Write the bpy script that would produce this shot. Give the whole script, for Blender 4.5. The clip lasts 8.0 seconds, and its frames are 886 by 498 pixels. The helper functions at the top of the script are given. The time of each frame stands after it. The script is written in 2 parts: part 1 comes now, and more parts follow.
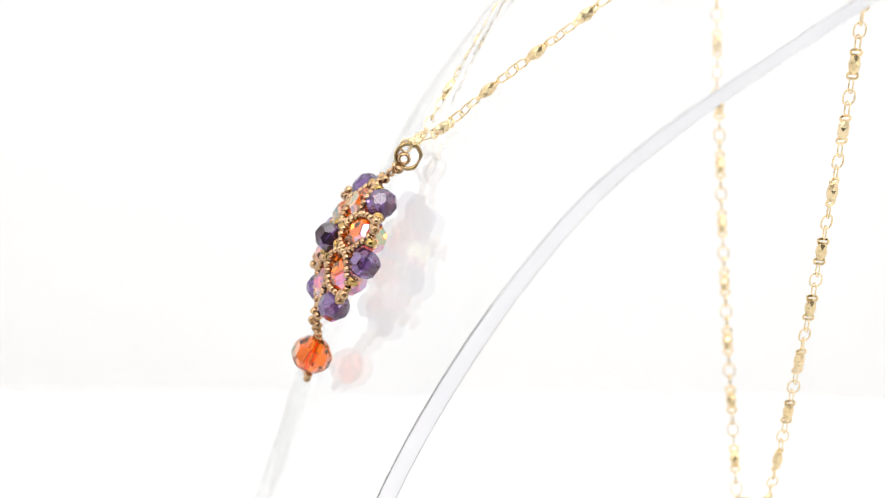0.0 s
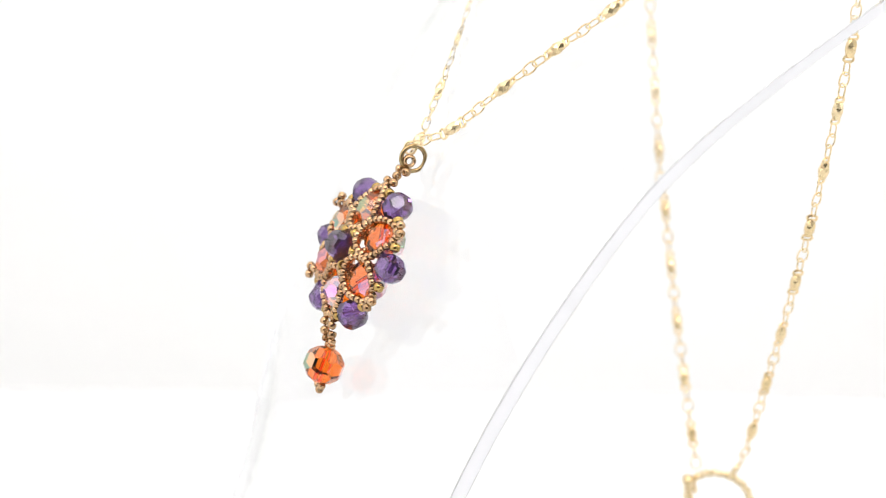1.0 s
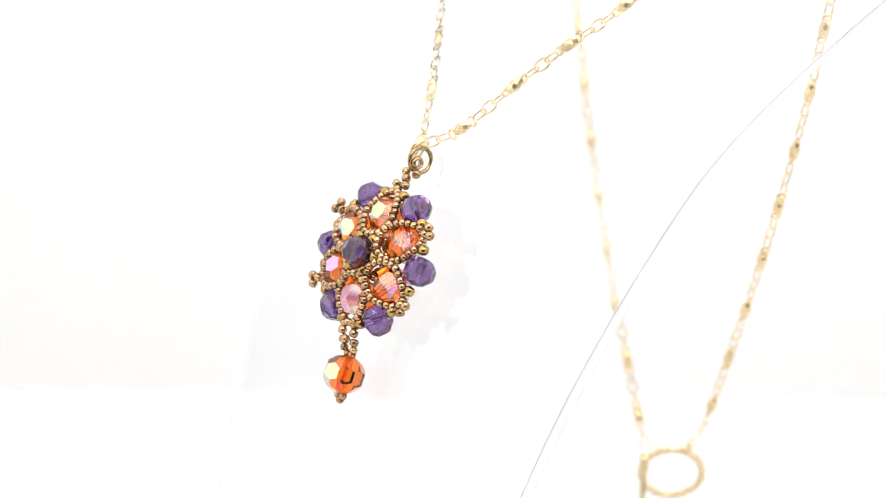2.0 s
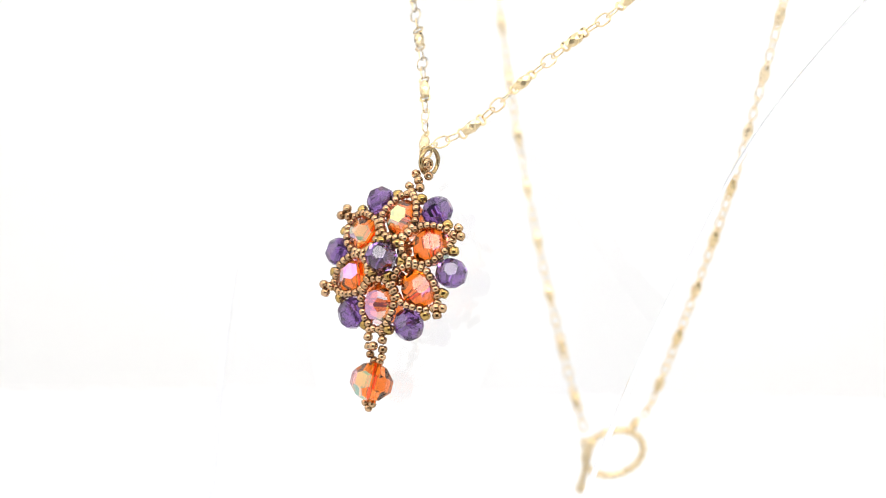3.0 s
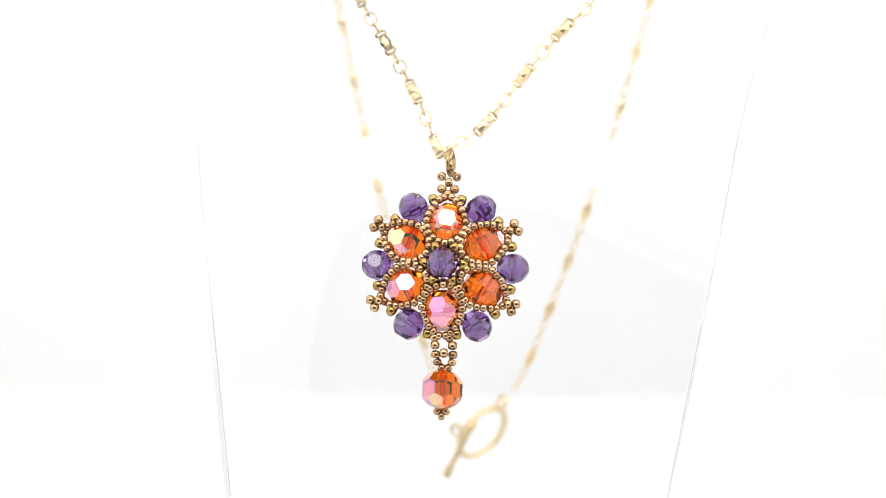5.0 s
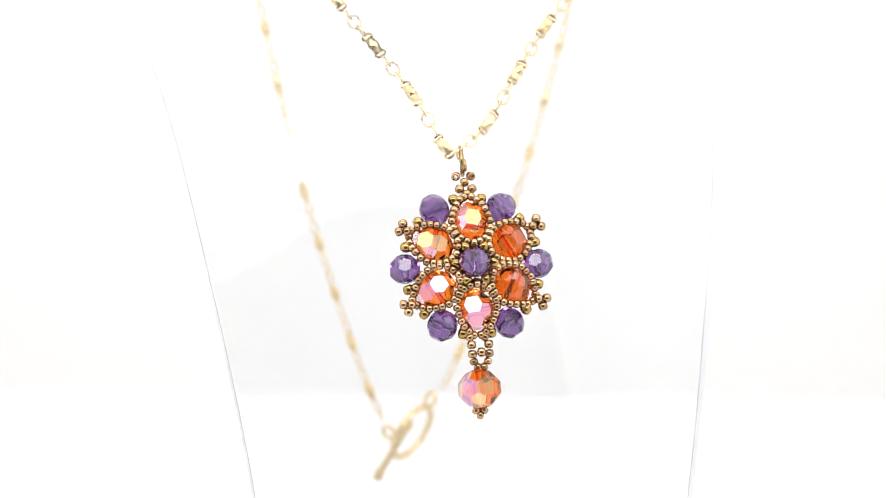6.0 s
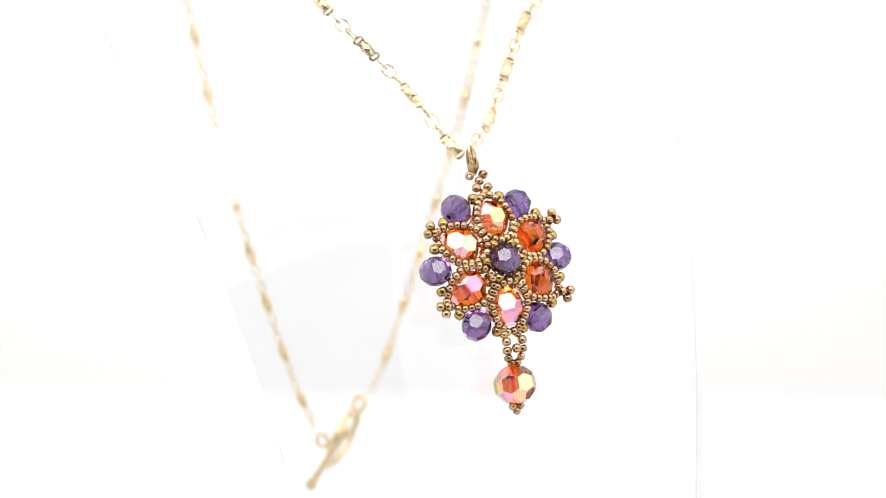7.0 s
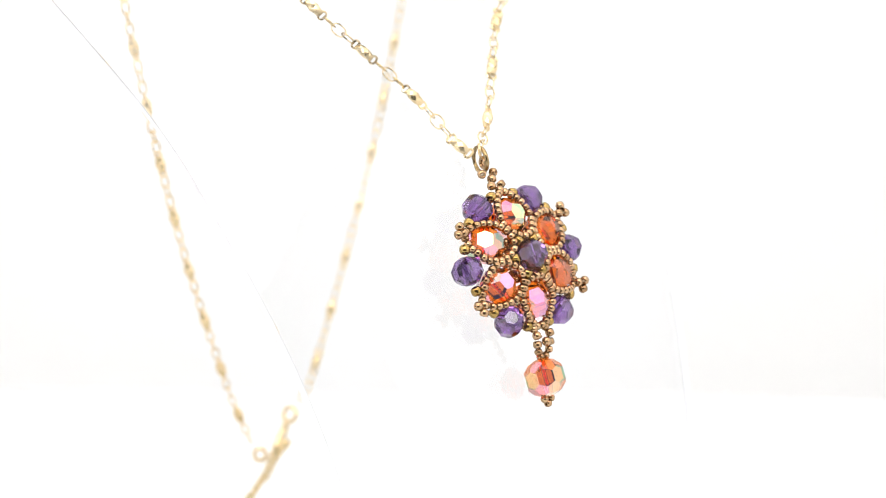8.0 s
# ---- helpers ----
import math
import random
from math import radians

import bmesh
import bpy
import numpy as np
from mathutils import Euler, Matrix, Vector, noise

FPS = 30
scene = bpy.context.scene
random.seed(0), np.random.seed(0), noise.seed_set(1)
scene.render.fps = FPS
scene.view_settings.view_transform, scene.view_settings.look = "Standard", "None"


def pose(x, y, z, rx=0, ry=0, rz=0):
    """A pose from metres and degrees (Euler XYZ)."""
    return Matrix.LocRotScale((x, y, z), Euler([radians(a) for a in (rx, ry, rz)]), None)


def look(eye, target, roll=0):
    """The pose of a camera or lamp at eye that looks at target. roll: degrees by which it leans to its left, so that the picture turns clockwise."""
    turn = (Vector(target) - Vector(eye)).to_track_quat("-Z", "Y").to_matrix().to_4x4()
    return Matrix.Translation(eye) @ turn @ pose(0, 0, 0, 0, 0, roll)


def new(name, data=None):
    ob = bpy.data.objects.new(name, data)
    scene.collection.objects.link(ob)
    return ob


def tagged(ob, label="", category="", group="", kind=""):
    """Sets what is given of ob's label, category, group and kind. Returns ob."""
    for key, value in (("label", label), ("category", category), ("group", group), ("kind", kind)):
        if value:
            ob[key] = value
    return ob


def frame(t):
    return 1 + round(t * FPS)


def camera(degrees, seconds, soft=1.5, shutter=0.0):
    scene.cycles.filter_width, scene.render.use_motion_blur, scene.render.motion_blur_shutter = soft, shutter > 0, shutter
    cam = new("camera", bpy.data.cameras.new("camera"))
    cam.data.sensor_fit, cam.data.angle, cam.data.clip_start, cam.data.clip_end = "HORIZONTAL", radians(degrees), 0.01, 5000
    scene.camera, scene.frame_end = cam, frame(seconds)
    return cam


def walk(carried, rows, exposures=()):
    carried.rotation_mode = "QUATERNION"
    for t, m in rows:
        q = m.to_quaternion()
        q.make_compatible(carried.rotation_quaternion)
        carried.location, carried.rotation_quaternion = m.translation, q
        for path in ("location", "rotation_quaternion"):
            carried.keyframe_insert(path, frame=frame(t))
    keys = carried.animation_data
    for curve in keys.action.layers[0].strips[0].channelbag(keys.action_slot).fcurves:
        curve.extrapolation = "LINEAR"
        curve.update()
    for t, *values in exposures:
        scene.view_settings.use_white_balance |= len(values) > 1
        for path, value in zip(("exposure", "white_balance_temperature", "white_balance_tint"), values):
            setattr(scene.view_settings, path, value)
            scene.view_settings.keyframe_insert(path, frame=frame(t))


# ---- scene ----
cam = camera(27.57, 8.0, soft=0.6)
EYE = pose(0, -0.3591, 0.24, 74.482, 0, 0.152) @ pose(0, 0, 0, 0, 0, 0.484)
walk(cam, [(0.0, EYE), (8.0, EYE)], exposures=[(0.0, -0.25), (8.0, -0.25)])
cam.data.dof.use_dof = True
cam.data.dof.focus_distance = 0.352
cam.data.dof.aperture_fstop = 13.0

# ---- light: a white light tent, open towards the camera ----
world = bpy.data.worlds.new("studio_room")
scene.world = world
world.use_nodes = True
world.node_tree.nodes["Background"].inputs[0].default_value = (0.93, 0.96, 1.0, 1)
world.node_tree.nodes["Background"].inputs[1].default_value = 0.16


def panel_lamp(name, eye, target, width, height, watts, colour=(1, 1, 1)):
    data = bpy.data.lights.new(name, "AREA")
    data.shape, data.size, data.size_y = "RECTANGLE", width, height
    data.energy, data.color = watts, colour
    ob = new(name, data)
    ob.matrix_world = look(eye, target)
    return ob


panel_lamp("tent_lamp_top", (0, -0.2, 0.69), (0, -0.2, 0), 0.8, 0.9, 2.0, (1.0, 0.985, 0.965))
panel_lamp("tent_lamp_front", (0, -0.43, 0.66), (0, 0, 0.17), 0.7, 0.14, 2.5, (1.0, 0.99, 0.98))
# extra lamp, added only to lift the back wall to plain white
panel_lamp("added_wall_wash", (0, 0.06, 0.68), (0, 0.3, 0.14), 0.7, 0.1, 0.74, (1.0, 0.99, 0.98))
panel_lamp("tent_lamp_side", (-0.44, -0.1, 0.36), (0, 0, 0.15), 0.4, 0.4, 0.65, (0.97, 0.98, 1.0))
panel_lamp("tent_lamp_side", (0.44, -0.1, 0.36), (0, 0, 0.15), 0.4, 0.4, 0.65, (0.97, 0.98, 1.0))

# ---- materials ----


def material(name):
    m = bpy.data.materials.new(name)
    m.use_nodes = True
    return m, m.node_tree.nodes, m.node_tree.links, m.node_tree.nodes["Principled BSDF"]


def cloth_white(name, colour, scale):
    m, n, l, b = material(name)
    tex = n.new("ShaderNodeTexCoord")
    big = n.new("ShaderNodeTexNoise")
    big.inputs["Scale"].default_value = 4.0
    fine = n.new("ShaderNodeTexNoise")
    fine.inputs["Scale"].default_value = scale
    ramp = n.new("ShaderNodeMix")
    ramp.data_type = "RGBA"
    ramp.inputs["A"].default_value = (*colour, 1)
    ramp.inputs["B"].default_value = (*[c * 0.985 for c in colour], 1)
    bump = n.new("ShaderNodeBump")
    bump.inputs["Strength"].default_value = 0.08
    bump.inputs["Distance"].default_value = 0.0005
    l.new(tex.outputs["Object"], big.inputs["Vector"])
    l.new(tex.outputs["Object"], fine.inputs["Vector"])
    l.new(big.outputs["Fac"], ramp.inputs["Factor"])
    l.new(ramp.outputs["Result"], b.inputs["Base Color"])
    l.new(fine.outputs["Fac"], bump.inputs["Height"])
    l.new(bump.outputs["Normal"], b.inputs["Normal"])
    b.inputs["Roughness"].default_value = 0.9
    return m


def metal(name, dark, light, rough, bump_size):
    """Plated metal: each piece has its own shade, with fine pits and uneven polish."""
    m, n, l, b = material(name)
    info = n.new("ShaderNodeObjectInfo")
    tex = n.new("ShaderNodeTexCoord")
    wear = n.new("ShaderNodeTexNoise")
    wear.inputs["Scale"].default_value = bump_size
    mix = n.new("ShaderNodeMix")
    mix.data_type = "RGBA"
    mix.inputs["A"].default_value = (*dark, 1)
    mix.inputs["B"].default_value = (*light, 1)
    add = n.new("ShaderNodeMath")
    add.operation = "MULTIPLY_ADD"
    add.inputs[1].default_value = 0.6
    l.new(info.outputs["Random"], add.inputs[0])
    half = n.new("ShaderNodeMath")
    half.operation = "MULTIPLY"
    half.inputs[1].default_value = 0.4
    l.new(wear.outputs["Fac"], half.inputs[0])
    l.new(half.outputs[0], add.inputs[2])
    l.new(tex.outputs["Object"], wear.inputs["Vector"])
    l.new(add.outputs[0], mix.inputs["Factor"])
    l.new(mix.outputs["Result"], b.inputs["Base Color"])
    polish = n.new("ShaderNodeMapRange")
    polish.inputs["To Min"].default_value = rough * 0.7
    polish.inputs["To Max"].default_value = rough * 1.4
    l.new(wear.outputs["Fac"], polish.inputs["Value"])
    l.new(polish.outputs["Result"], b.inputs["Roughness"])
    bump = n.new("ShaderNodeBump")
    bump.inputs["Strength"].default_value = 0.15
    bump.inputs["Distance"].default_value = 0.0001
    l.new(wear.outputs["Fac"], bump.inputs["Height"])
    l.new(bump.outputs["Normal"], b.inputs["Normal"])
    b.inputs["Metallic"].default_value = 1.0
    return m


def crystal(name, colour, film=0.0, film_ior=2.2, ior=1.55):
    """Cut glass; film: thickness in nm of an iridescent coating, which differs from facet to facet."""
    m, n, l, b = material(name)
    b.inputs["Base Color"].default_value = (*colour, 1)
    b.inputs["Transmission Weight"].default_value = 1.0
    b.inputs["Roughness"].default_value = 0.015
    b.inputs["IOR"].default_value = ior
    if film:
        tex = n.new("ShaderNodeTexCoord")
        cloud = n.new("ShaderNodeTexNoise")
        cloud.inputs["Scale"].default_value = 1.7
        cloud.inputs["Detail"].default_value = 0.0
        l.new(tex.outputs["Normal"], cloud.inputs["Vector"])
        rng = n.new("ShaderNodeMapRange")
        rng.inputs["From Min"].default_value = 0.3
        rng.inputs["From Max"].default_value = 0.7
        rng.inputs["To Min"].default_value = film * 0.88
        rng.inputs["To Max"].default_value = film * 1.14
        l.new(cloud.outputs["Fac"], rng.inputs["Value"])
        l.new(rng.outputs["Result"], b.inputs["Thin Film Thickness"])
        b.inputs["Thin Film IOR"].default_value = film_ior
        b.inputs["Coat Weight"].default_value = 1.0
        b.inputs["Coat IOR"].default_value = 2.5
        b.inputs["Coat Roughness"].default_value = 0.015
    return m


FLOOR = cloth_white("white_sweep_paper", (0.83, 0.83, 0.832), 900)
WALL = cloth_white("white_tent_cloth", (0.86, 0.857, 0.85), 1200)
BRONZE = metal("bronze_seed_glass", (0.29, 0.165, 0.078), (0.70, 0.48, 0.28), 0.1, 900)
OLIVE = metal("antique_gold_seed", (0.33, 0.21, 0.06), (0.50, 0.34, 0.12), 0.1, 900)
GOLD = metal("gold_plate", (0.74, 0.565, 0.30), (0.85, 0.70, 0.45), 0.26, 700)
BAIL = metal("bronze_wire", (0.38, 0.26, 0.12), (0.46, 0.33, 0.17), 0.22, 500)
THREAD = metal("dark_thread", (0.03, 0.02, 0.012), (0.06, 0.04, 0.025), 0.6, 3000)
THREAD.node_tree.nodes["Principled BSDF"].inputs["Metallic"].default_value = 0.0
PURPLE = crystal("purple_crystal", (0.21, 0.10, 0.34), ior=1.68)
ORANGE = crystal("orange_crystal", (0.92, 0.19, 0.012), ior=1.62)
RAINBOW = crystal("rainbow_coated_orange_crystal", (0.92, 0.19, 0.02), 236, 2.6, 1.62)


def bright_rim(name):
    """The rim of a clear acrylic sheet: cool near-white colour stands in for refracted backdrop light."""
    m, n, l, b = material(name)
    tex = n.new("ShaderNodeTexCoord")
    streak = n.new("ShaderNodeTexNoise")
    streak.inputs["Scale"].default_value = 140
    mix = n.new("ShaderNodeMix")
    mix.data_type = "RGBA"
    mix.inputs["A"].default_value = (0.955, 0.956, 0.985, 1)
    mix.inputs["B"].default_value = (0.975, 0.975, 1.0, 1)
    scatter = n.new("ShaderNodeBsdfTranslucent")
    white = n.new("ShaderNodeMixShader")
    white.inputs[0].default_value = 0.08
    l.new(tex.outputs["Object"], streak.inputs["Vector"])
    l.new(streak.outputs["Fac"], mix.inputs["Factor"])
    l.new(mix.outputs["Result"], b.inputs["Base Color"])
    l.new(mix.outputs["Result"], scatter.inputs["Color"])
    b.inputs["Roughness"].default_value = 0.3
    l.new(b.outputs[0], white.inputs[1])
    l.new(scatter.outputs[0], white.inputs[2])
    l.new(white.outputs[0], n["Material Output"].inputs["Surface"])
    return m


RIM = bright_rim("acrylic_rim_painted_bright")
ACRYLIC = crystal("clear_acrylic", (0.985, 0.99, 1.0), ior=1.49)

# ---- the tent ----


def part(name, bm, mat, parent, label="", smooth=True):
    me = bm if isinstance(bm, bpy.types.Mesh) else bpy.data.meshes.new(name)
    if me is not bm:
        bm.to_mesh(me)
        bm.free()
        me.materials.append(mat)
        if smooth:
            me.shade_smooth()
    ob = new(name, me)
    ob.parent = parent
    return tagged(ob, label)


def slab(name, x0, x1, y0, y1, z0, z1, mat, label, category):
    bm = bmesh.new()
    bmesh.ops.create_cube(bm, size=1)
    for v in bm.verts:
        v.co = Vector(((x0 + x1) / 2 + v.co.x * (x1 - x0), (y0 + y1) / 2 + v.co.y * (y1 - y0), (z0 + z1) / 2 + v.co.z * (z1 - z0)))
    ob = part(name, bm, mat, None, smooth=False)
    return tagged(ob, label, category, kind="structure")


SEAM = 0.297
slab("floor", -0.5, 0.5, -0.75, SEAM, -0.02, 0.0, FLOOR, "matte white paper floor of a light tent", "floor")
slab("wall_north", -0.5, 0.5, SEAM, SEAM + 0.02, -0.02, 0.72, WALL, "white cloth back wall of a light tent", "wall")
slab("wall_west", -0.52, -0.5, -0.75, SEAM + 0.02, -0.02, 0.72, WALL, "white cloth side wall of a light tent", "wall")
slab("wall_east", 0.5, 0.52, -0.75, SEAM + 0.02, -0.02, 0.72, WALL, "white cloth side wall of a light tent", "wall")
slab("ceiling", -0.5, 0.5, -0.75, SEAM, 0.70, 0.72, WALL, "white cloth roof of a light tent", "ceiling")

# ---- display frame: u across the stand, v towards its back, z up from the floor, metres; origin on the turning axis ----
MM = 0.001
TURN = -11.0


def profile(z):
    """How far back the middle of the acrylic form lies at the height z (mm above the floor)."""
    knots = ((0, -66.0), (60, -48.0), (110, -28.6), (143, -14.4), (161, -6.3), (168, -1.8), (180, 7.2), (193, 17.0), (215, 37.0), (240, 60.0), (250, 69.0))
    for (z0, v0), (z1, v1) in zip(knots, knots[1:]):
        if z <= z1:
            k = (z - z0) / (z1 - z0)
            return v0 + (v1 - v0) * k
    return knots[-1][1]


# the two side edges of the sheet: height, distance from the middle, how far back (mm)
EDGE_RIGHT = ((0, 36.0, -59.0), (60, 39.0, -44.0), (90, 44.4, -31.5), (110, 48.0, -25.0), (130, 51.9, -15.7), (150, 56.6, -4.2), (170, 60.8, 11.2), (190, 69.2, 35.6), (205, 77.5, 55.5), (218, 84.5, 72.0), (228, 76.0, 74.0), (240, 58.0, 69.0), (250, 46.0, 74.0))
EDGE_LEFT = ((0, 36.0, -57.0), (60, 38.5, -40.0), (90, 42.0, -27.5), (110, 44.6, -21.5), (130, 48.1, -12.7), (150, 52.5, 0.0), (170, 56.9, 16.0), (190, 64.6, 38.6), (205, 70.7, 56.0), (218, 75.8, 71.5), (228, 68.0, 74.0), (240, 54.0, 70.0), (250, 44.0, 75.0))


def edge(knots, column):
    def at(z):
        for p, q in zip(knots, knots[1:]):
            if z <= q[0]:
                return p[column] + (q[column] - p[column]) * (z - p[0]) / (q[0] - p[0])
        return knots[-1][column]
    return at


def smoothed(f, z, r=9.0):
    return sum(f(min(max(z + r * k / 4, 0), 250)) for k in range(-4, 5)) / 9


def build_stand():
    stand = new("necklace_display")
    tagged(stand, "clear acrylic bust-shaped necklace display stand, glossy", "display stand")
    thick = 3.8
    rows, cols = 84, 32
    bm = bmesh.new()
    grid = []
    for i in range(rows + 1):
        z = 240.0 * i / rows
        slope = (smoothed(profile, z + 1) - smoothed(profile, z - 1)) / 2
        line = []
        for j in range(cols + 1):
            k = 2 * j / cols - 1
            knots = EDGE_RIGHT if k > 0 else EDGE_LEFT
            width, back = smoothed(edge(knots, 1), z), smoothed(edge(knots, 2), z)
            sag = back - smoothed(profile, z)
            p = Vector((k * width, smoothed(profile, z) + sag * k * k, z))
            nrm = Vector((-2 * sag * k / width, 1, -slope)).normalized()
            line.append((bm.verts.new(p * MM), bm.verts.new((p + nrm * thick) * MM)))
        grid.append(line)
    for i in range(rows):
        for j in range(cols):
            a, b, c, d = grid[i][j], grid[i][j + 1], grid[i + 1][j + 1], grid[i + 1][j]
            bm.faces.new((a[0], b[0], c[0], d[0]))
            bm.faces.new((a[1], d[1], c[1], b[1]))
    for i in range(rows):
        for j, flip in ((0, False), (cols, True)):
            a, b = grid[i][j], grid[i + 1][j]
            f = (a[0], b[0], b[1], a[1])
            bm.faces.new(f[::-1] if flip else f).material_index = 1
    for j in range(cols):
        for i, flip in ((0, True), (rows, False)):
            a, b = grid[i][j], grid[i][j + 1]
            f = (a[0], b[0], b[1], a[1])
            bm.faces.new(f[::-1] if flip else f).material_index = 1
    bmesh.ops.recalc_face_normals(bm, faces=bm.faces)
    rim = [e for e in bm.edges if len(e.link_faces) == 2 and e.calc_face_angle() > 1.0]
    bmesh.ops.bevel(bm, geom=rim, offset=0.00016, segments=2, affect="EDGES", profile=0.6, material=0)
    sheet = part("bust_panel", bm, ACRYLIC, stand)
    sheet.data.materials.append(RIM)
    sheet.data.set_sharp_from_angle(angle=radians(15))
    sheet.visible_shadow = False
    # foot: a clear bar behind the lower edge
    bm = bmesh.new()
    bmesh.ops.create_cube(bm, size=1)
    for v in bm.verts:
        v.co = Vector((v.co.x * 0.072, -0.0625 + (v.co.y + 0.5) * 0.145, 0.002 + v.co.z * 0.004))
    bmesh.ops.bevel(bm, geom=bm.edges, offset=0.0006, segments=2, affect="EDGES")
    foot = part("foot", bm, ACRYLIC, stand, smooth=False)
    foot.visible_shadow = False
    return stand


STAND = build_stand()

# ---- bead shapes ----


def cut_bead(radius, hole):
    """A round bead cut with three rows of facets and two caps; a fine bore runs along z."""
    bm = bmesh.new()
    bmesh.ops.create_cube(bm, size=radius * 2.4)
    normals = []
    for k in range(8):
        a = 2 * math.pi * k / 8
        normals.append(((math.cos(a), math.sin(a), 0), 1.0))
        a += math.pi / 8
        for s in (1, -1):
            normals.append(((math.cos(a) * math.cos(0.72), math.sin(a) * math.cos(0.72), s * math.sin(0.72)), 1.0))
            b = a - math.pi / 8
            normals.append(((math.cos(b) * math.cos(1.17), math.sin(b) * math.cos(1.17), s * math.sin(1.17)), 1.0))
    normals += [((0, 0, 1), 0.97), ((0, 0, -1), 0.97)]
    for n, k in normals:
        n = Vector(n)
        cut = bmesh.ops.bisect_plane(bm, geom=bm.verts[:] + bm.edges[:] + bm.faces[:], plane_co=n * radius * k * 0.965, plane_no=n, clear_outer=True)
        edges = [e for e in cut["geom_cut"] if isinstance(e, bmesh.types.BMEdge)]
        if edges:
            bmesh.ops.contextual_create(bm, geom=edges)
    bmesh.ops.recalc_face_normals(bm, faces=bm.faces)
    tube = bmesh.ops.create_cone(bm, cap_ends=True, segments=10, radius1=hole, radius2=hole, depth=radius * 1.78)
    faces = {f for v in tube["verts"] for f in v.link_faces}
    bmesh.ops.reverse_faces(bm, faces=list(faces))
    return bm


def lathe(points, segments):
    bm = bmesh.new()
    rings = []
    for k in range(segments):
        a = 2 * math.pi * k / segments
        rings.append([bm.verts.new((r * math.cos(a), r * math.sin(a), z)) for r, z in points])
    n = len(points)
    for k in range(segments):
        a, b = rings[k], rings[(k + 1) % segments]
        for i in range(n):
            bm.faces.new((a[i], b[i], b[(i + 1) % n], a[(i + 1) % n]))
    bmesh.ops.recalc_face_normals(bm, faces=bm.faces)
    return bm


def seed(radius, length, bore):
    h = length / 2
    return lathe([(bore, -h * 0.9), (bore, h * 0.9), (bore + (radius - bore) * 0.35, h), (radius * 0.86, h * 0.82), (radius, h * 0.35), (radius, -h * 0.35), (radius * 0.86, -h * 0.82), (bore + (radius - bore) * 0.35, -h)], 12)


def tube_loop(path, wire, sides=7):
    """A closed wire along a list of points."""
    bm = bmesh.new()
    n = len(path)
    rings = []
    for i, p in enumerate(path):
        t = (path[(i + 1) % n] - path[i - 1]).normalized()
        side = t.cross(Vector((0, 1, 0)))
        side = side.normalized() if side.length > 0.01 else Vector((1, 0, 0))
        up = side.cross(t)
        rings.append([bm.verts.new(p + (side * math.cos(2 * math.pi * k / sides) + up * math.sin(2 * math.pi * k / sides)) * wire) for k in range(sides)])
    for i in range(n):
        a, b = rings[i], rings[(i + 1) % n]
        for k in range(sides):
            bm.faces.new((a[k], a[(k + 1) % sides], b[(k + 1) % sides], b[k]))
    bmesh.ops.recalc_face_normals(bm, faces=bm.faces)
    return bm


def shared(name, bm, mat, smooth=True):
    me = bpy.data.meshes.new(name)
    bm.to_mesh(me)
    bm.free()
    me.materials.append(mat)
    if smooth:
        me.shade_smooth()
    return me


def aim(p, direction, roll=0.0):
    """A pose at p with its z axis along direction."""
    q = Vector(direction).to_track_quat("Z", "Y").to_matrix().to_4x4()
    return Matrix.Translation(p) @ q @ pose(0, 0, 0, 0, 0, roll)


# ---- the pendant; x across, y towards the back, z up, millimetres from its middle ----
PENDANT_AT = pose(0.95 * MM, -21.6 * MM, 142.9 * MM, -25.5)


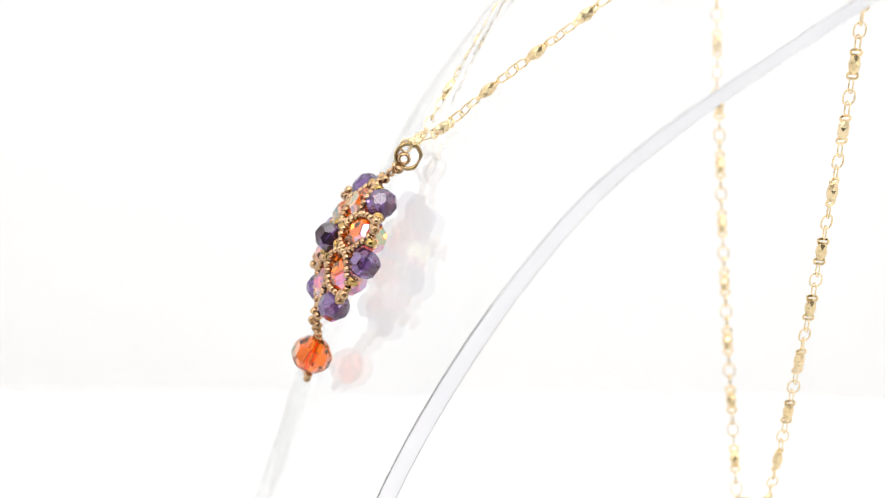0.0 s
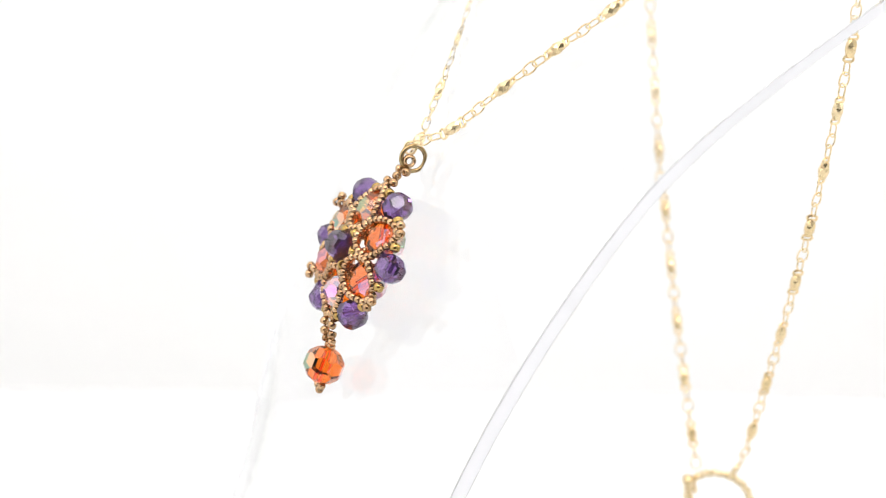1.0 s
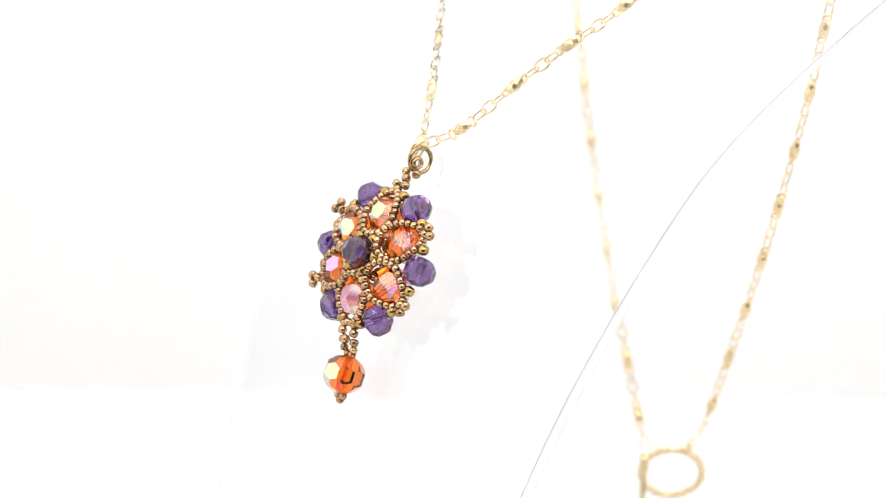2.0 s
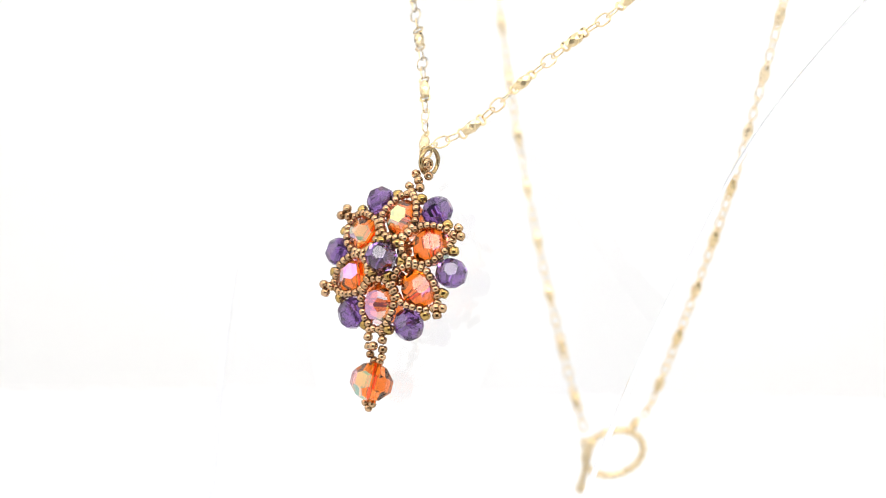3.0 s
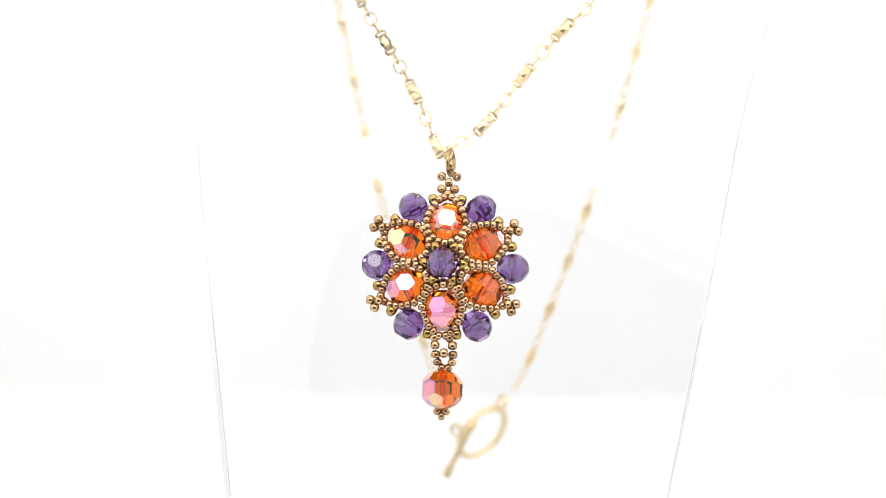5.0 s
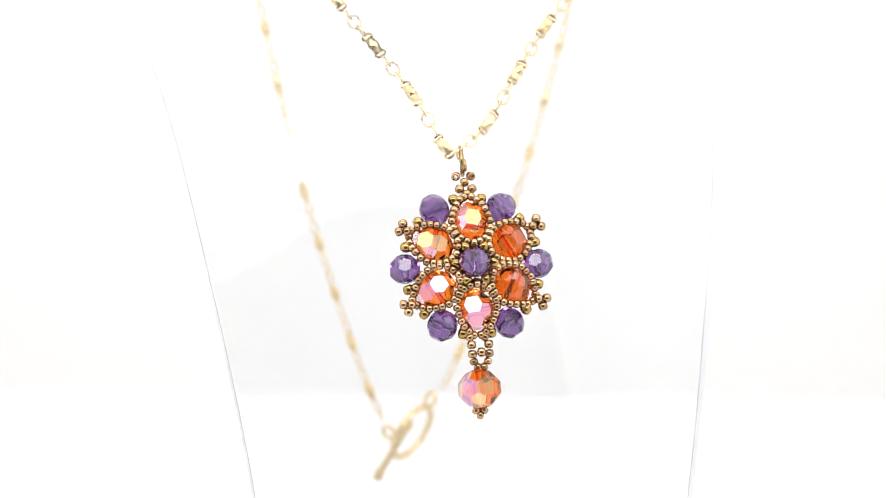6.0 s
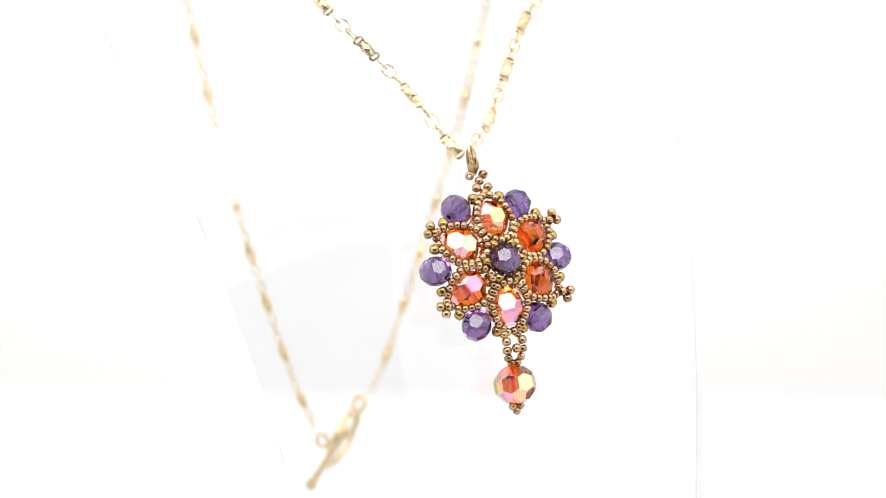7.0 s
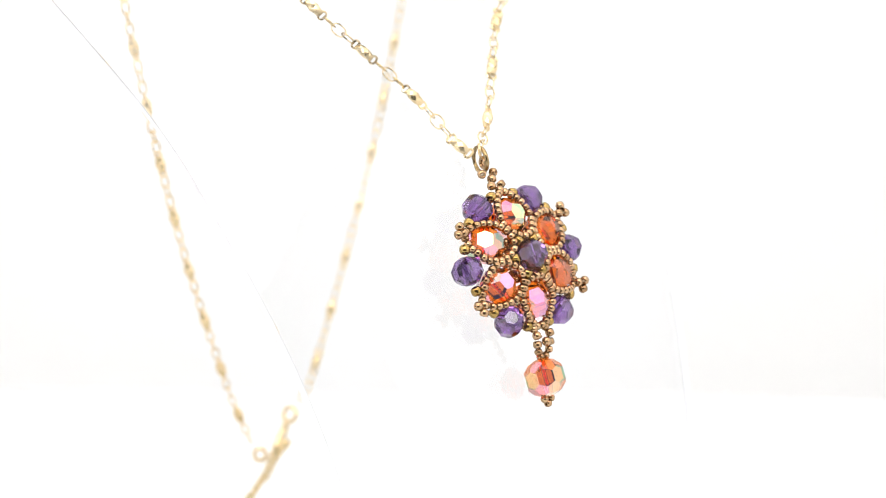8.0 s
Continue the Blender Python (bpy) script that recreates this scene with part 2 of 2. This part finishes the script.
def build_pendant():
    pendant = new("beaded_pendant")
    tagged(pendant, "beaded flower pendant of orange and purple crystals with bronze seed beads", "pendant")
    small = shared("seed_bead", seed(0.84 * MM, 1.22 * MM, 0.32 * MM), BRONZE)
    round_seed = shared("round_seed_bead", seed(0.92 * MM, 1.45 * MM, 0.36 * MM), BRONZE)
    gold = shared("gold_seed_bead", seed(1.1 * MM, 1.75 * MM, 0.42 * MM), OLIVE)
    purple = shared("purple_bead", cut_bead(3.0 * MM, 0.42 * MM), PURPLE, False)
    rng = random.Random(4)

    def put(name, me, p, direction, roll=0.0, label=""):
        ob = part(name, me, None, pendant, label)
        ob.matrix_basis = aim(Vector(p) * MM, direction, roll)
        return ob

    def lamp_way(azimuth):
        """Half way between the eye and the front lamp, in the leaning pendant's own space."""
        a, lift = radians(azimuth), radians(33.8)
        way = Vector((math.sin(a) * math.cos(lift), -math.cos(a) * math.cos(lift), math.sin(lift)))
        return PENDANT_AT.to_3x3().inverted() @ way

    def across(direction, azimuth):
        """The bead's bore, tipped until one facet can face the lamp squarely."""
        d = Vector(direction)
        return d if azimuth is None else (d - lamp_way(azimuth) * d.dot(lamp_way(azimuth))).normalized()

    def flash_roll(direction, azimuth):
        """The roll that turns one facet of a bead towards the lamp when the stand shows its face from azimuth."""
        if azimuth is None:
            return rng.uniform(0, 45)
        want = lamp_way(azimuth)
        facets = [Vector((math.cos(k * math.pi / 8) * math.cos(e), math.sin(k * math.pi / 8) * math.cos(e), math.sin(e))) for k in range(16) for e in ((0,) if k % 2 == 0 else (0.72, -0.72))]
        return max((r * 0.5 for r in range(90)), key=lambda r: max((aim((0, 0, 0), direction, r).to_3x3() @ f).dot(want) for f in facets))

    def put_coated(name, radius, p, direction, roll, coat, label, reach=0.3):
        """An orange crystal with the rainbow coating on the side that faces coat."""
        m = aim(Vector(p) * MM, direction, roll)
        bm = cut_bead(radius * MM, 0.5 * MM)
        turn = m.to_3x3()
        for f in bm.faces:
            f.material_index = int((turn @ f.normal).dot(Vector(coat).normalized()) > reach and f.calc_center_median().length > radius * 0.8 * MM)
        me = shared(name, bm, ORANGE, False)
        me.materials.append(RAINBOW)
        ob = part(name, me, None, pendant, label)
        ob.matrix_basis = m
        return ob

    coated = "faceted orange crystal bead half coated in a rainbow sheen"
    facing = ((0.9, 0.5, 0.2), (-0.3, -0.8, -0.5), (-0.6, -0.7, -0.3), (-0.6, -0.6, 0.5), (-0.2, -0.9, -0.35), (0.7, 0.6, -0.2))

    def polar(r, degrees, y):
        return (r * math.cos(radians(degrees)), y, r * math.sin(radians(degrees)))

    middle = across((0.15, 0, 1), 25)
    put("purple_bead", purple, (-0.3, -3.6, 0), middle, flash_roll(middle, 25), "faceted purple crystal bead")
    for k in range(6):
        a = 60 * k
        tangent = polar(1, a + 90, 0)
        tangent = across(tangent, (28, 66, None, -9, -30, None)[k])
        put("purple_bead", purple, polar(13.2, a, 1.2), tangent, flash_roll(tangent, (28, 66, None, -9, -30, None)[k]), "faceted purple crystal bead")
        b = a + 30
        skew = polar(1, b + 90 + rng.uniform(-12, 12), rng.uniform(-0.1, 0.1))
        skew = across(skew, (32, 5, -38, 2, -18, 32)[k])
        put_coated("orange_bead", 3.85, polar(8.6, b, 1.1), skew, flash_roll(skew, (32, 5, -38, 2, -18, 32)[k]), facing[k], coated)
        for s in (-1, 1):
            put("gold_seed_bead", gold, polar(13.5, a + s * 18.0, 0.6), polar(1, a + s * 18 + 90, 0))
        # inner collar round the middle crystal
        put("gold_seed_bead", gold, polar(3.75, a, -2.6), polar(1, a + 60, -0.4))
        put("round_seed_bead", round_seed, polar(3.7, b, -2.4), polar(1, b + 90, 0.2))
        for off in (-15, 15):
            put("round_seed_bead", round_seed, polar(3.5, a + off, 0.9), polar(1, a + off + 90, 0.1))
            put("seed_bead", small, polar(5.0, a + off * 0.75, -0.7), polar(1, a + off * 0.75 + 90, 0.1))
        # petal: a pointed loop of seed beads over the orange crystal
        loop = []
        for i in range(400):
            f = 2 * math.pi * i / 400
            along = 8.9 + 4.9 * math.cos(f)
            wide = 3.85 * math.sin(f) * (1 - 0.16 * math.cos(f)) * (1 - 0.1 * abs(math.cos(f)))
            depth = -1.9 + (2.1 * ((along - 7.2) / 6.2) ** 2 if along > 7.2 else -0.9 * (7.2 - along) / 3.2) + 0.35 * abs(wide) / 4
            ca, sa = math.cos(radians(b)), math.sin(radians(b))
            loop.append(Vector((along * ca - wide * sa, depth, along * sa + wide * ca)))
        lengths = [0.0]
        for i in range(400):
            lengths.append(lengths[-1] + (loop[(i + 1) % 400] - loop[i]).length)
        strand = tube_loop([p * MM for p in loop[::8]], 0.24 * MM, 5)
        part("thread", strand, THREAD, pendant, "dark brown beading thread")
        count = 21
        for j in range(count):
            s = lengths[-1] * (j + 0.5) / count
            i = next(q for q in range(400) if lengths[q + 1] >= s)
            jitter = Vector([rng.uniform(-0.1, 0.1) for _ in range(3)])
            d = loop[(i + 1) % 400] - loop[i - 1] + Vector([rng.uniform(-0.02, 0.02) for _ in range(3)])
            put("seed_bead", small, loop[i] + jitter, d)
        if k in (0, 2, 3, 5):
            # a trefoil of seed beads at the free petal tips
            for r, off, y in ((14.5, 0.0, -0.2), (15.85, 3.2, -0.4), (15.85, -3.2, -0.3)):
                put("round_seed_bead", round_seed, polar(r, b + off, y), polar(1, b + 40 * (1 if off >= 0 else -1), 0.3))
    # neck of beads up to the bail
    for x, y, z, d in ((0, 0.8, 14.3, (1, 0, 0)), (-1.25, 1.4, 15.5, (0.3, 0.2, 1)), (1.25, 1.4, 15.5, (-0.3, 0.2, 1)), (0, 2.2, 17.0, (1, 0, 0.2)), (-1.5, 3.0, 18.4, (0.4, 1, 0.4)), (1.5, 3.0, 18.4, (-0.4, 1, 0.4))):
        put("round_seed_bead", round_seed, (x, y, z), d)
    ring = [Vector((0, 2.55 * math.cos(2 * math.pi * i / 40), 2.55 * math.sin(2 * math.pi * i / 40))) * MM for i in range(40)]
    bail = part("bail_ring", tube_loop_x(ring, 0.45 * MM), BAIL, pendant, "bronze wire jump ring")
    bail.matrix_basis = pose(0.1 * MM, 4.1 * MM, 21.5 * MM, 0, 0, -10)
    put("round_seed_bead", shared("bail_bead", seed(1.4 * MM, 1.4 * MM, 0.7 * MM), BRONZE), (0.25, 3.4, 20.7), (1, -0.18, 0))
    # tail of beads down to the drop
    for x, y, z, d in ((-1.5, 0.6, -14.0, (0.8, 0, 1)), (1.5, 0.6, -14.0, (-0.8, 0, 1)), (-1.3, 0.4, -15.5, (0, 0.2, 1)), (2.1, 0.4, -15.5, (0, 0.2, 1)), (0.5, 0.2, -17.0, (1, 0, 0)), (-1.1, 1.2, -17.2, (0.1, 0, 1)), (2.2, 1.2, -17.2, (-0.1, 0, 1))):
        put("round_seed_bead", round_seed, (x, y, z), d)
    for x, y, z, d in ((-0.8, 1.9, -18.6, (0.5, 0, -1)), (2.0, 1.9, -18.6, (-0.5, 0, -1)), (0.0, 2.6, -19.6, (1, 0, -0.7)), (1.3, 2.6, -19.6, (-1, 0, -0.7)), (-0.6, 4.2, -27.9, (0.7, 0, -1)), (1.0, 4.2, -27.9, (-0.7, 0, -1)), (0.2, 4.5, -28.8, (1, 0, 0))):
        put("seed_bead", small, (x, y, z), d)
    put_coated("drop_bead", 4.0, (0.2, 3.3, -23.8), (0, 0, 1), flash_roll((0, 0, 1), -45), (-0.75, -0.5, -0.4), "large faceted orange crystal drop half coated in a rainbow sheen", 0.38)
    return pendant


def tube_loop_x(path, wire, sides=10):
    """A closed wire that lies in the plane x = 0."""
    bm = bmesh.new()
    n = len(path)
    rings = []
    for i, p in enumerate(path):
        t = (path[(i + 1) % n] - path[i - 1]).normalized()
        side = Vector((1, 0, 0))
        up = side.cross(t)
        rings.append([bm.verts.new(p + (side * math.cos(2 * math.pi * k / sides) + up * math.sin(2 * math.pi * k / sides)) * wire) for k in range(sides)])
    for i in range(n):
        a, b = rings[i], rings[(i + 1) % n]
        for k in range(sides):
            bm.faces.new((a[k], a[(k + 1) % sides], b[(k + 1) % sides], b[k]))
    bmesh.ops.recalc_face_normals(bm, faces=bm.faces)
    return bm


PENDANT = build_pendant()

# ---- the chain ----


def spline(points, step=0.25):
    """A smooth line through points, cut into short even steps (mm)."""
    pts = [Vector(p) for p in points]
    pts = [pts[0] * 2 - pts[1]] + pts + [pts[-1] * 2 - pts[-2]]
    dense = []
    for i in range(1, len(pts) - 2):
        a, b, c, d = pts[i - 1:i + 3]
        n = max(4, int((c - b).length / step))
        for k in range(n):
            t = k / n
            dense.append(0.5 * ((2 * b) + (c - a) * t + (2 * a - 5 * b + 4 * c - d) * t * t + (3 * b - a - 3 * c + d) * t ** 3))
    dense.append(pts[-2])
    out, run = [(0.0, dense[0])], 0.0
    for p, q in zip(dense, dense[1:]):
        run += (q - p).length
        out.append((run, q))
    return out


def on_line(line, s):
    lo, hi = 0, len(line) - 1
    while hi - lo > 1:
        mid = (lo + hi) // 2
        if line[mid][0] <= s:
            lo = mid
        else:
            hi = mid
    (s0, p), (s1, q) = line[lo], line[hi]
    return p.lerp(q, min(max((s - s0) / max(s1 - s0, 1e-6), 0), 1)), (q - p).normalized()


def nugget():
    """A cut metal spacer bead with a small square loop at each end; z along the chain."""
    bm = bmesh.new()
    rings = []
    for z, r, turn in ((-1.95, 0.68, 0), (-1.6, 0.86, 0), (-0.75, 1.1, 0.5), (0.0, 1.2, 0), (0.75, 1.1, 0.5), (1.6, 0.86, 0), (1.95, 0.68, 0)):
        rings.append([bm.verts.new((r * math.cos((k + turn) * math.pi / 3) * MM, r * math.sin((k + turn) * math.pi / 3) * MM, z * MM)) for k in range(6)])
    for a, b, turned in zip(rings, rings[1:], (0, 1, -1, 1, -1, 0)):
        for k in range(6):
            n = (k + 1) % 6
            if turned == 0:
                bm.faces.new((a[k], a[n], b[n], b[k]))
            elif turned == 1:
                bm.faces.new((a[k], a[n], b[k]))
                bm.faces.new((a[n], b[n], b[k]))
            else:
                bm.faces.new((a[k], b[n], b[k]))
                bm.faces.new((a[k], a[n], b[n]))
    bm.faces.new(rings[0])
    bm.faces.new(rings[-1])
    bmesh.ops.recalc_face_normals(bm, faces=bm.faces)
    for s in (-1, 1):
        path = [Vector((x, 0, s * z)) * MM for x, z in ((-0.95, 1.9), (-1.02, 2.2), (-1.0, 2.6), (-0.7, 2.85), (0, 2.9), (0.7, 2.85), (1.0, 2.6), (1.02, 2.2), (0.95, 1.9), (0, 1.85))]
        loop = tube_loop_y(path, 0.27 * MM, 6)
        me = bpy.data.meshes.new("loop")
        loop.to_mesh(me)
        loop.free()
        bm.from_mesh(me)
        bpy.data.meshes.remove(me)
    return bm


def tube_loop_y(path, wire, sides=6):
    """A closed wire that lies in the plane y = 0."""
    bm = bmesh.new()
    n = len(path)
    rings = []
    for i, p in enumerate(path):
        t = (path[(i + 1) % n] - path[i - 1]).normalized()
        side = Vector((0, 1, 0))
        up = side.cross(t)
        rings.append([bm.verts.new(p + (side * math.cos(2 * math.pi * k / sides) + up * math.sin(2 * math.pi * k / sides)) * wire) for k in range(sides)])
    for i in range(n):
        a, b = rings[i], rings[(i + 1) % n]
        for k in range(sides):
            bm.faces.new((a[k], a[(k + 1) % sides], b[(k + 1) % sides], b[k]))
    bmesh.ops.recalc_face_normals(bm, faces=bm.faces)
    return bm


def oval(length, width, count):
    """A stadium outline in the plane y = 0, long along z."""
    half = (length - width) / 2
    pts = []
    for i in range(count):
        a = 2 * math.pi * i / count
        pts.append(Vector((width / 2 * math.cos(a), 0, width / 2 * math.sin(a) + (half if math.sin(a) > 0 else -half if math.sin(a) < 0 else 0))) * MM)
    return pts


FRONT_R = [(1.2, -8.6, 163.5), (7.4, -3.4, 167.3), (14.6, 3.6, 175.8), (21.8, 10.6, 183.8), (30.4, 17.8, 192.3), (40, 35.0, 209), (45, 50.5, 226), (46, 60.3, 240.6), (46.3, 63.6, 242.4), (46.8, 67.2, 240.6)]
FRONT_L = [(-1.0, -8.4, 162.5), (-2.2, -5.5, 163.6), (-6.9, 1.6, 172.0), (-13.6, 9.9, 180.8), (-20.3, 17.4, 189.4), (-31, 31.5, 206), (-38, 48.8, 225), (-40, 60.0, 240.6), (-40.3, 63.6, 242.4), (-40.6, 67.6, 240.6)]
BACK_R = [(46.9, 68.0, 239), (47.8, 68.6, 232), (48.2, 68.2, 222), (46.8, 67.2, 210), (43.4, 67.3, 190), (39.2, 67.5, 170), (34.2, 67.8, 150), (28.4, 68.3, 130), (21.9, 68.8, 110), (14.8, 69.5, 90), (11.0, 70.2, 82.8)]
BACK_L = [(-40.6, 68.6, 239), (-40.0, 70.8, 232), (-38.4, 71.8, 222), (-36.5, 71.5, 210), (-33.3, 71.3, 190), (-29.6, 71.1, 170), (-25.4, 70.8, 150), (-20.6, 70.6, 130), (-14.9, 70.3, 110), (-8.5, 70.0, 90), (-3.8, 69.4, 78)]
PERIOD = 13.4


def build_necklace():
    necklace = new("chain_necklace")
    tagged(necklace, "gold chain necklace with cut spacer beads and a toggle clasp", "necklace")
    bead = shared("spacer_bead", nugget(), GOLD, False)
    wide = shared("oval_link", tube_loop_y(oval(3.15, 2.4, 20), 0.175 * MM), GOLD)
    slim = shared("slim_link", tube_loop_y(oval(2.9, 1.6, 18), 0.17 * MM), GOLD)
    rng = random.Random(9)

    def put(name, me, p, direction, roll):
        ob = part(name, me, None, necklace)
        ob.matrix_basis = aim(p * MM, direction, roll)
        return ob

    for points, phase, base in ((FRONT_R, 9.2, 47), (FRONT_L, 2.9, -42), (BACK_R, 69.6, 0), (BACK_L, 65.0, 10)):
        line = spline(points)
        total = line[-1][0]
        s = phase - PERIOD * math.ceil(phase / PERIOD)
        while s < total + 3:
            if 0 <= s <= total:
                p, d = on_line(line, s)
                put("spacer_bead", bead, p, d, base + rng.uniform(-25, 25))
            for off, me, name, roll in ((4.35, slim, "chain_link", 90), (6.7, wide, "chain_link", 0), (9.05, slim, "chain_link", 90)):
                if 0 <= s + off <= total:
                    p, d = on_line(line, s + off)
                    put(name, me, p, d, base + roll + rng.uniform(-12, 12))
            s += PERIOD
    hook = part("jump_ring", tube_loop_y(oval(2.6, 2.3, 18), 0.27 * MM), GOLD, necklace)
    hook.matrix_basis = aim(Vector((0.5, -9.0, 162.6)) * MM, (0.2, 0.5, 1), 75)
    # the toggle clasp: a twisted ring and a bar through it
    h, up = Vector((0.30, 0.64, -0.71)).normalized(), Vector((0.69, 0.37, 0.62)).normalized()
    centre = Vector((4.4, 70.0, 72.8))
    path = [(h * math.cos(2 * math.pi * i / 60) + up * math.sin(2 * math.pi * i / 60)) * (7.3 + 0.2 * math.cos(i * math.pi / 1.5)) * MM for i in range(60)]
    ring = part("toggle_ring", tube_loop(path, 0.85 * MM, 8), GOLD, necklace, "twisted gold toggle ring")
    ring.matrix_basis = Matrix.Translation(centre * MM)
    tie = part("ring_loop", tube_loop_y(oval(3.6, 3.2, 18), 0.55 * MM), GOLD, necklace)
    tie.matrix_basis = aim((centre - h * 4.0 + up * 8.5) * MM, (0.5, 0.1, 0.85), 20)
    bar_dir = Vector((0.4, -0.45, 1.0)).normalized()
    n = 14
    prof = [(1.25 if abs(abs(k / n - 0.5) - 0.47) < 0.05 else 0.85, (k / n - 0.5) * 20.0) for k in range(n + 1)]
    prof = [(0.05, -10.4)] + prof + [(0.05, 10.4)]
    bm = lathe([(r * MM, z * MM) for r, z in prof], 10)
    bar = part("toggle_bar", bm, GOLD, necklace, "gold toggle bar with ball ends")
    bar.matrix_basis = aim(Vector((-1.1, 66.3, 69.6)) * MM, bar_dir)
    eye_ring = part("bar_loop", tube_loop_y(oval(3.4, 2.8, 18), 0.5 * MM), GOLD, necklace)
    eye_ring.matrix_basis = aim(Vector((-2.0, 67.6, 74.0)) * MM, (-0.4, 0, 1), 60)
    return necklace


NECKLACE = build_necklace()


# ---- the slow turn of the stand and what hangs on it ----
def turn_at(t):
    return -64.052 + 13.9065 * t + 0.06179 * t * t


def motions():
    for thing, base in ((STAND, Matrix.Identity(4)), (PENDANT, PENDANT_AT), (NECKLACE, Matrix.Identity(4))):
        walk(thing, [(k * 0.25, pose(0, 0, 0, 0, 0, turn_at(k * 0.25) + TURN) @ base) for k in range(33)])


motions()
